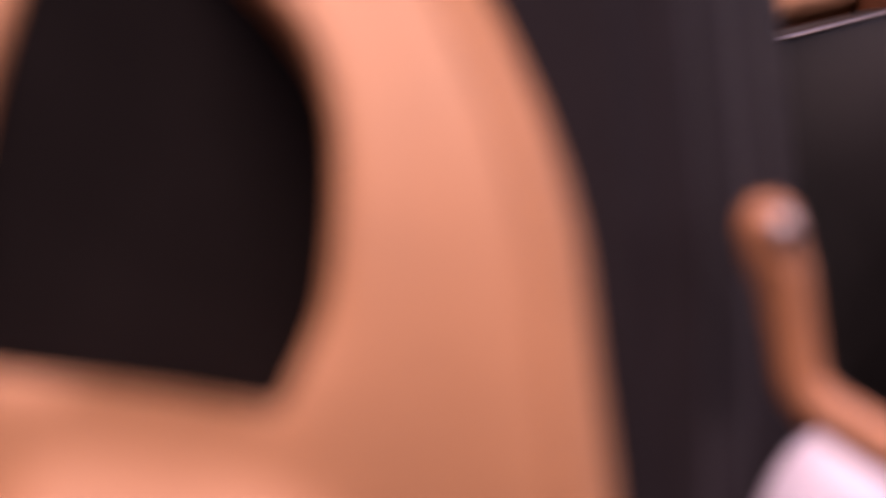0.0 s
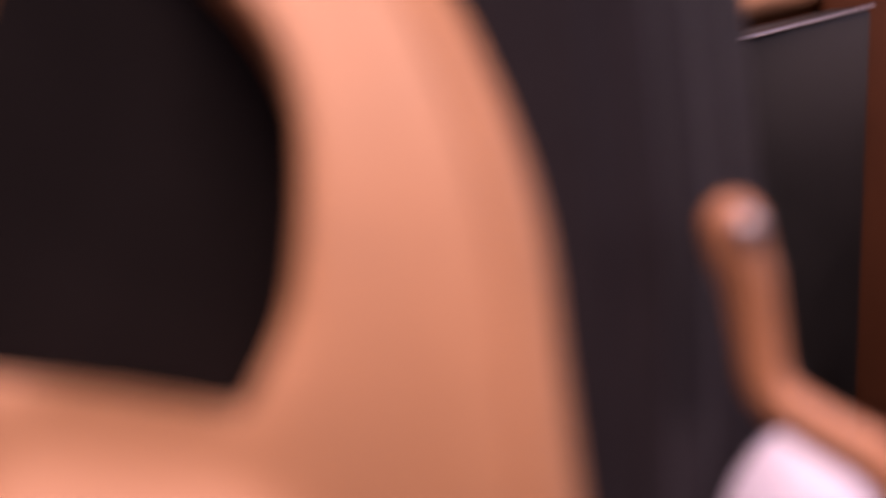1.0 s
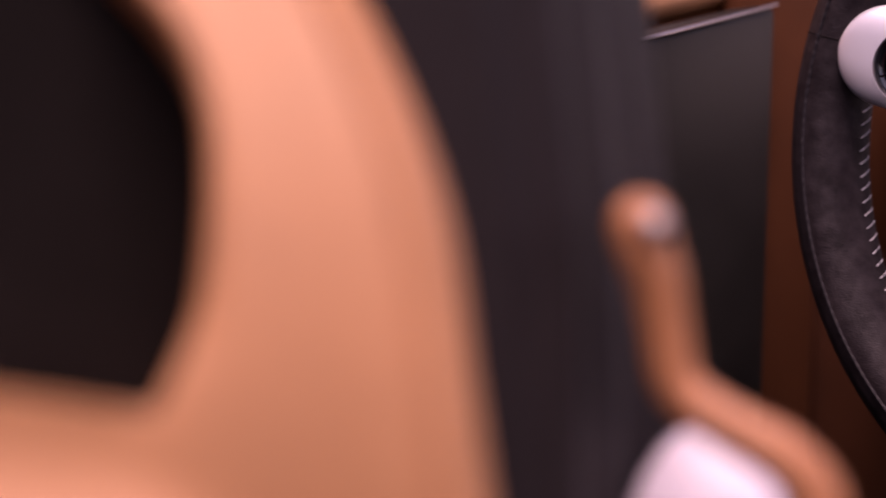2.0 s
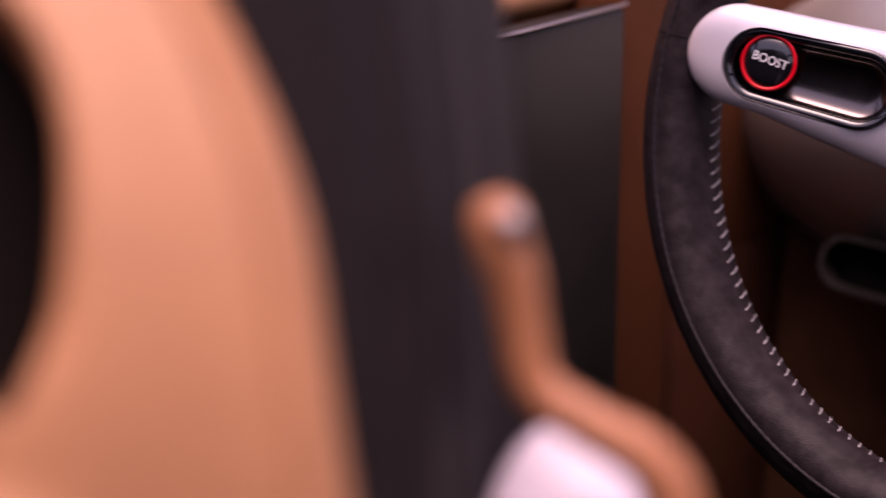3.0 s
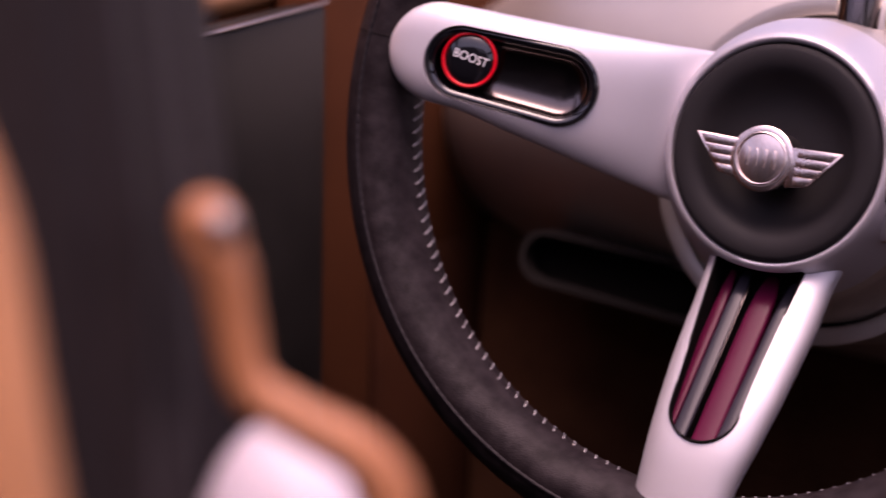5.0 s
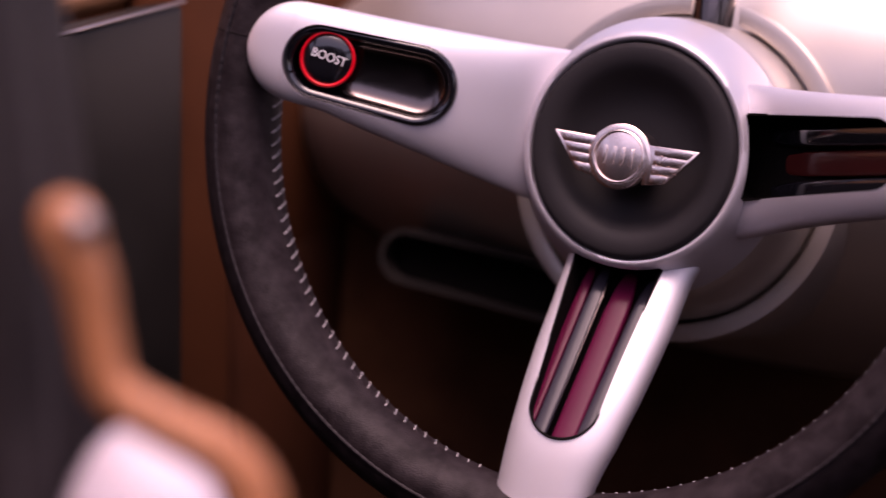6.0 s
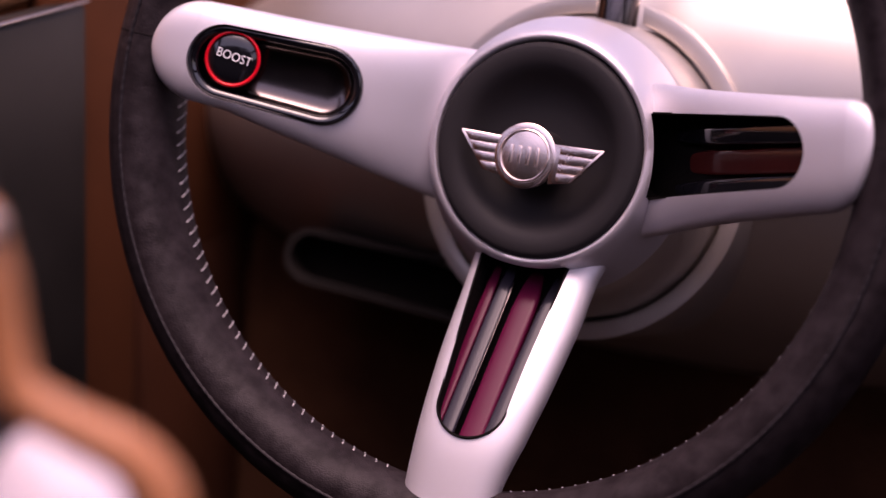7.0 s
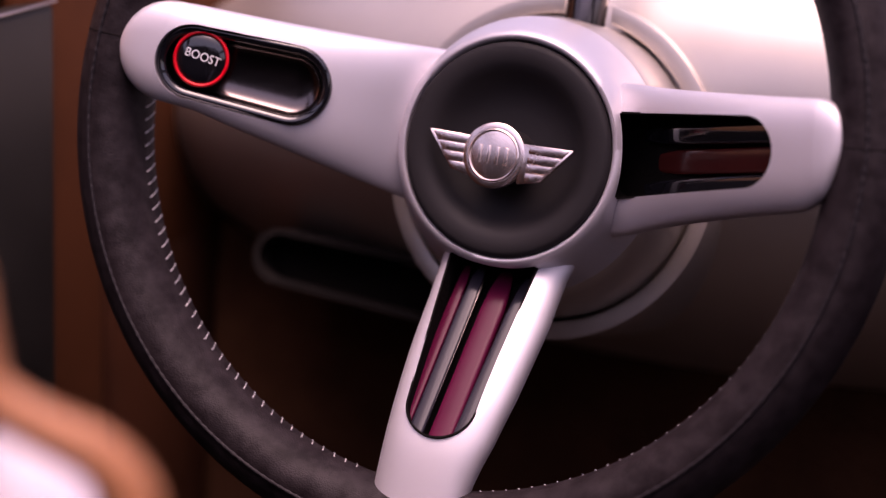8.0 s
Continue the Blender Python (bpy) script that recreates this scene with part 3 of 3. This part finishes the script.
def seat():
    o = Vector((-0.2, 0.47, 0.4))
    s = thing("bucket_seat", Matrix.Translation(o), "tan leather bucket seat with black inner cushion", "car seat")
    # the shell's own frame: x across, y up, z towards the back of the seat
    face = Matrix.Translation(Vector((-0.15, 0.475, 0.93)) - o) @ Matrix.Rotation(radians(14), 4, "Z")
    lean, face = face @ Matrix.Rotation(radians(66), 4, "X"), face @ Matrix.Rotation(radians(84), 4, "X")
    hole = [(-0.0062, -0.0385), (-0.0004, -0.027), (0.0036, -0.012), (0.0052, 0.008), (0.0040, 0.026), (-0.001, 0.042), (-0.011, 0.056), (-0.026, 0.068), (-0.046, 0.074), (-0.063, 0.067), (-0.0730, 0.040), (-0.0792, 0.008), (-0.0830, -0.015), (-0.0860, -0.0275), (-0.064, -0.0305), (-0.032, -0.0345)]
    edge = [(0.0775, -0.11), (0.0695, -0.065), (0.0645, -0.030), (0.060, 0.005), (0.049, 0.040), (0.033, 0.075), (0.012, 0.105), (-0.015, 0.13), (-0.10, 0.16), (-0.22, 0.16), (-0.36, 0.12), (-0.42, 0.0), (-0.42, -0.45), (-0.20, -0.45), (0.02, -0.45), (0.085, -0.45)]
    def closed(points, n):
        p = curve_points([(x, y, 0) for x, y in points + points[:1]], 12)[:-1]
        c = Vector((-0.032, 0.012, 0))
        ang = sorted((math.atan2(q.y - c.y, q.x - c.x), (q - c).length) for q in p)
        aa, rr = [q[0] for q in ang], [q[1] for q in ang]
        out = []
        for i in range(n):
            a = -math.pi + 2 * math.pi * (i + 0.5) / n
            r = float(np.interp(a, aa, rr, period=2 * math.pi))
            out.append(Vector((c.x + r * math.cos(a), c.y + r * math.sin(a), 0)))
        return out
    N = 160
    inner, outer = closed(hole, N), closed(edge, N)
    # across the shell: (from the opening's edge, height), then the middle, then (from the outer edge, height)
    opening_side = ((0.0, -0.055), (0.0, -0.009), (0.0007, -0.0056), (0.0027, -0.0027), (0.0056, -0.0007), (0.010, 0.0), (0.016, 0.0), (0.022, 0.0), (0.029, 0.0), (0.037, 0.0), (0.048, 0.0))
    edge_side = ((0.016, 0.0), (0.0098, -0.0012), (0.0047, -0.0047), (0.0012, -0.0098), (0.0, -0.016), (0.0, -0.050))

    def on_shell(v, z):
        """The shell bows backwards towards its top and its foot."""
        h = min(max(v.y, -0.12), 0.12)
        return lean @ Vector((v.x, v.y * 1.06, z - (2.9 if h > 0 else 2.2) * h * h + (0.53 * (v.y + 0.12) if v.y < -0.12 else 0.0)))

    def pad_swell(u, f):
        """Below the opening the leather dips, then swells out over the padding."""
        k = float(np.interp(-u.y, (0.86, 0.97), (0.0, 1.0)))
        return k * k * (3 - 2 * k) * float(np.interp(f, (0.002, 0.008, 0.014, 0.020, 0.028, 0.040, 0.055, 0.12), (0.0, -0.0012, -0.0010, 0.0008, 0.0050, 0.012, 0.016, 0.016)))
    rings = []
    for f, z in opening_side:
        ring = []
        for p, q in zip(inner, outer):
            d = q - p
            u = d.normalized()
            ease = float(np.interp(p.y, (-0.030, -0.016), (0.2, 1.0)))
            step = f * (ease if f < 0.01 else 1.0) * min(1.0, d.length * 0.42 / 0.048)
            ring.append(on_shell(p + u * step, (z * ease if z > -0.02 else z) + pad_swell(u, f)))
        rings.append(ring)
    rings.append([on_shell(p + (q - p) * 0.5, 0.0006 + pad_swell((q - p).normalized(), 0.1)) for p, q in zip(inner, outer)])
    for f, z in edge_side:
        rings.append([on_shell(q - (q - p).normalized() * min(f, (q - p).length * 0.42), z) for p, q in zip(inner, outer)])
    # the welt keeps its distance from the outer edge
    welt = []
    for i, q in enumerate(outer):
        along = (outer[(i + 1) % N] - outer[i - 1]).normalized()
        welt.append(on_shell(q + Vector((-along.y, along.x, 0)) * 0.0125, 0.0006))
    part("welt", tube(welt, 0.0013, 8), TAN, s, "tan welt along the edge of the shell", 180)
    part("shell", loft(rings, caps=False), TAN, s, "tan leather seat shell with a belt opening", 60)
    # the lining slants away from the opening's upper corner
    away = lambda p: -0.005 - 0.048 * (0.6 * (p.x + 0.083) / 0.087 + 0.4 * (0.074 - p.y) / 0.112)
    lining = loft([[lean @ Vector((p.x, p.y * 1.06, away(p) - z)) for p in inner] for z in (0.004, 0.0)])
    part("opening_lining", lining, LINING, s, "black cloth lining inside the belt opening", 40)
    # black cushion in front of the shell, flaring to a side bolster, with upright channels
    secs = []
    for k, (z, x) in enumerate(((-0.052, 0.070), (-0.070, 0.091), (-0.100, 0.106), (-0.140, 0.121), (-0.175, 0.130), (-0.195, 0.128), (-0.205, 0.118), (-0.208, 0.09))):
        secs.append((x, z))
    line = curve_points([(x, z, 0) for x, z in secs], 10)
    cols = [(v.x + 0.0016 * math.cos(i * 2 * math.pi / 9.0), v.y) for i, v in enumerate(line)]
    bm = bmesh.new()
    rows = [[bm.verts.new(face @ Vector((x + 0.006 * (0.15 - y) / 0.5 - 0.012 * max(0, y) / 0.15, y, z))) for x, z in cols + [(-0.40, -0.208), (-0.40, -0.052)]] for y in (0.15, 0.08, 0.0, -0.08, -0.2, -0.45)]
    n = len(rows[0])
    for a, b in zip(rows, rows[1:]):
        for i in range(n):
            bm.faces.new((a[i], a[(i + 1) % n], b[(i + 1) % n], b[i]))
    bm.faces.new(rows[0])
    bm.faces.new(list(reversed(rows[-1])))
    cushion = part("cushion", bm, BLACK_HIDE, s, "black channelled leather seat cushion", 50)
    # twin rows of stitching down the bolster
    for k in (18, 21):
        x, z = cols[k]
        row = [face @ Vector((x + 0.0004 + 0.006 * (0.15 - y) / 0.5 - 0.012 * max(0, y) / 0.15, y, z)) for y in [0.14 - 0.004 * i for i in range(75)]]
        bm = bmesh.new()
        for p, q in zip(row[::2], row[1::2]):
            one = bpy.data.meshes.new("dash")
            t = tube([p, p.lerp(q, 0.9)], 0.0006, 6, up=(0, 1, 0))
            t.to_mesh(one)
            t.free()
            bm.from_mesh(one)
            bpy.data.meshes.remove(one)
        part("stitching", bm, DARK_THREAD, cushion, "grey thread stitched down the bolster", 180)
    return s


dashboard()
steering_column()
steering_wheel()
door()
handbrake()
seat()
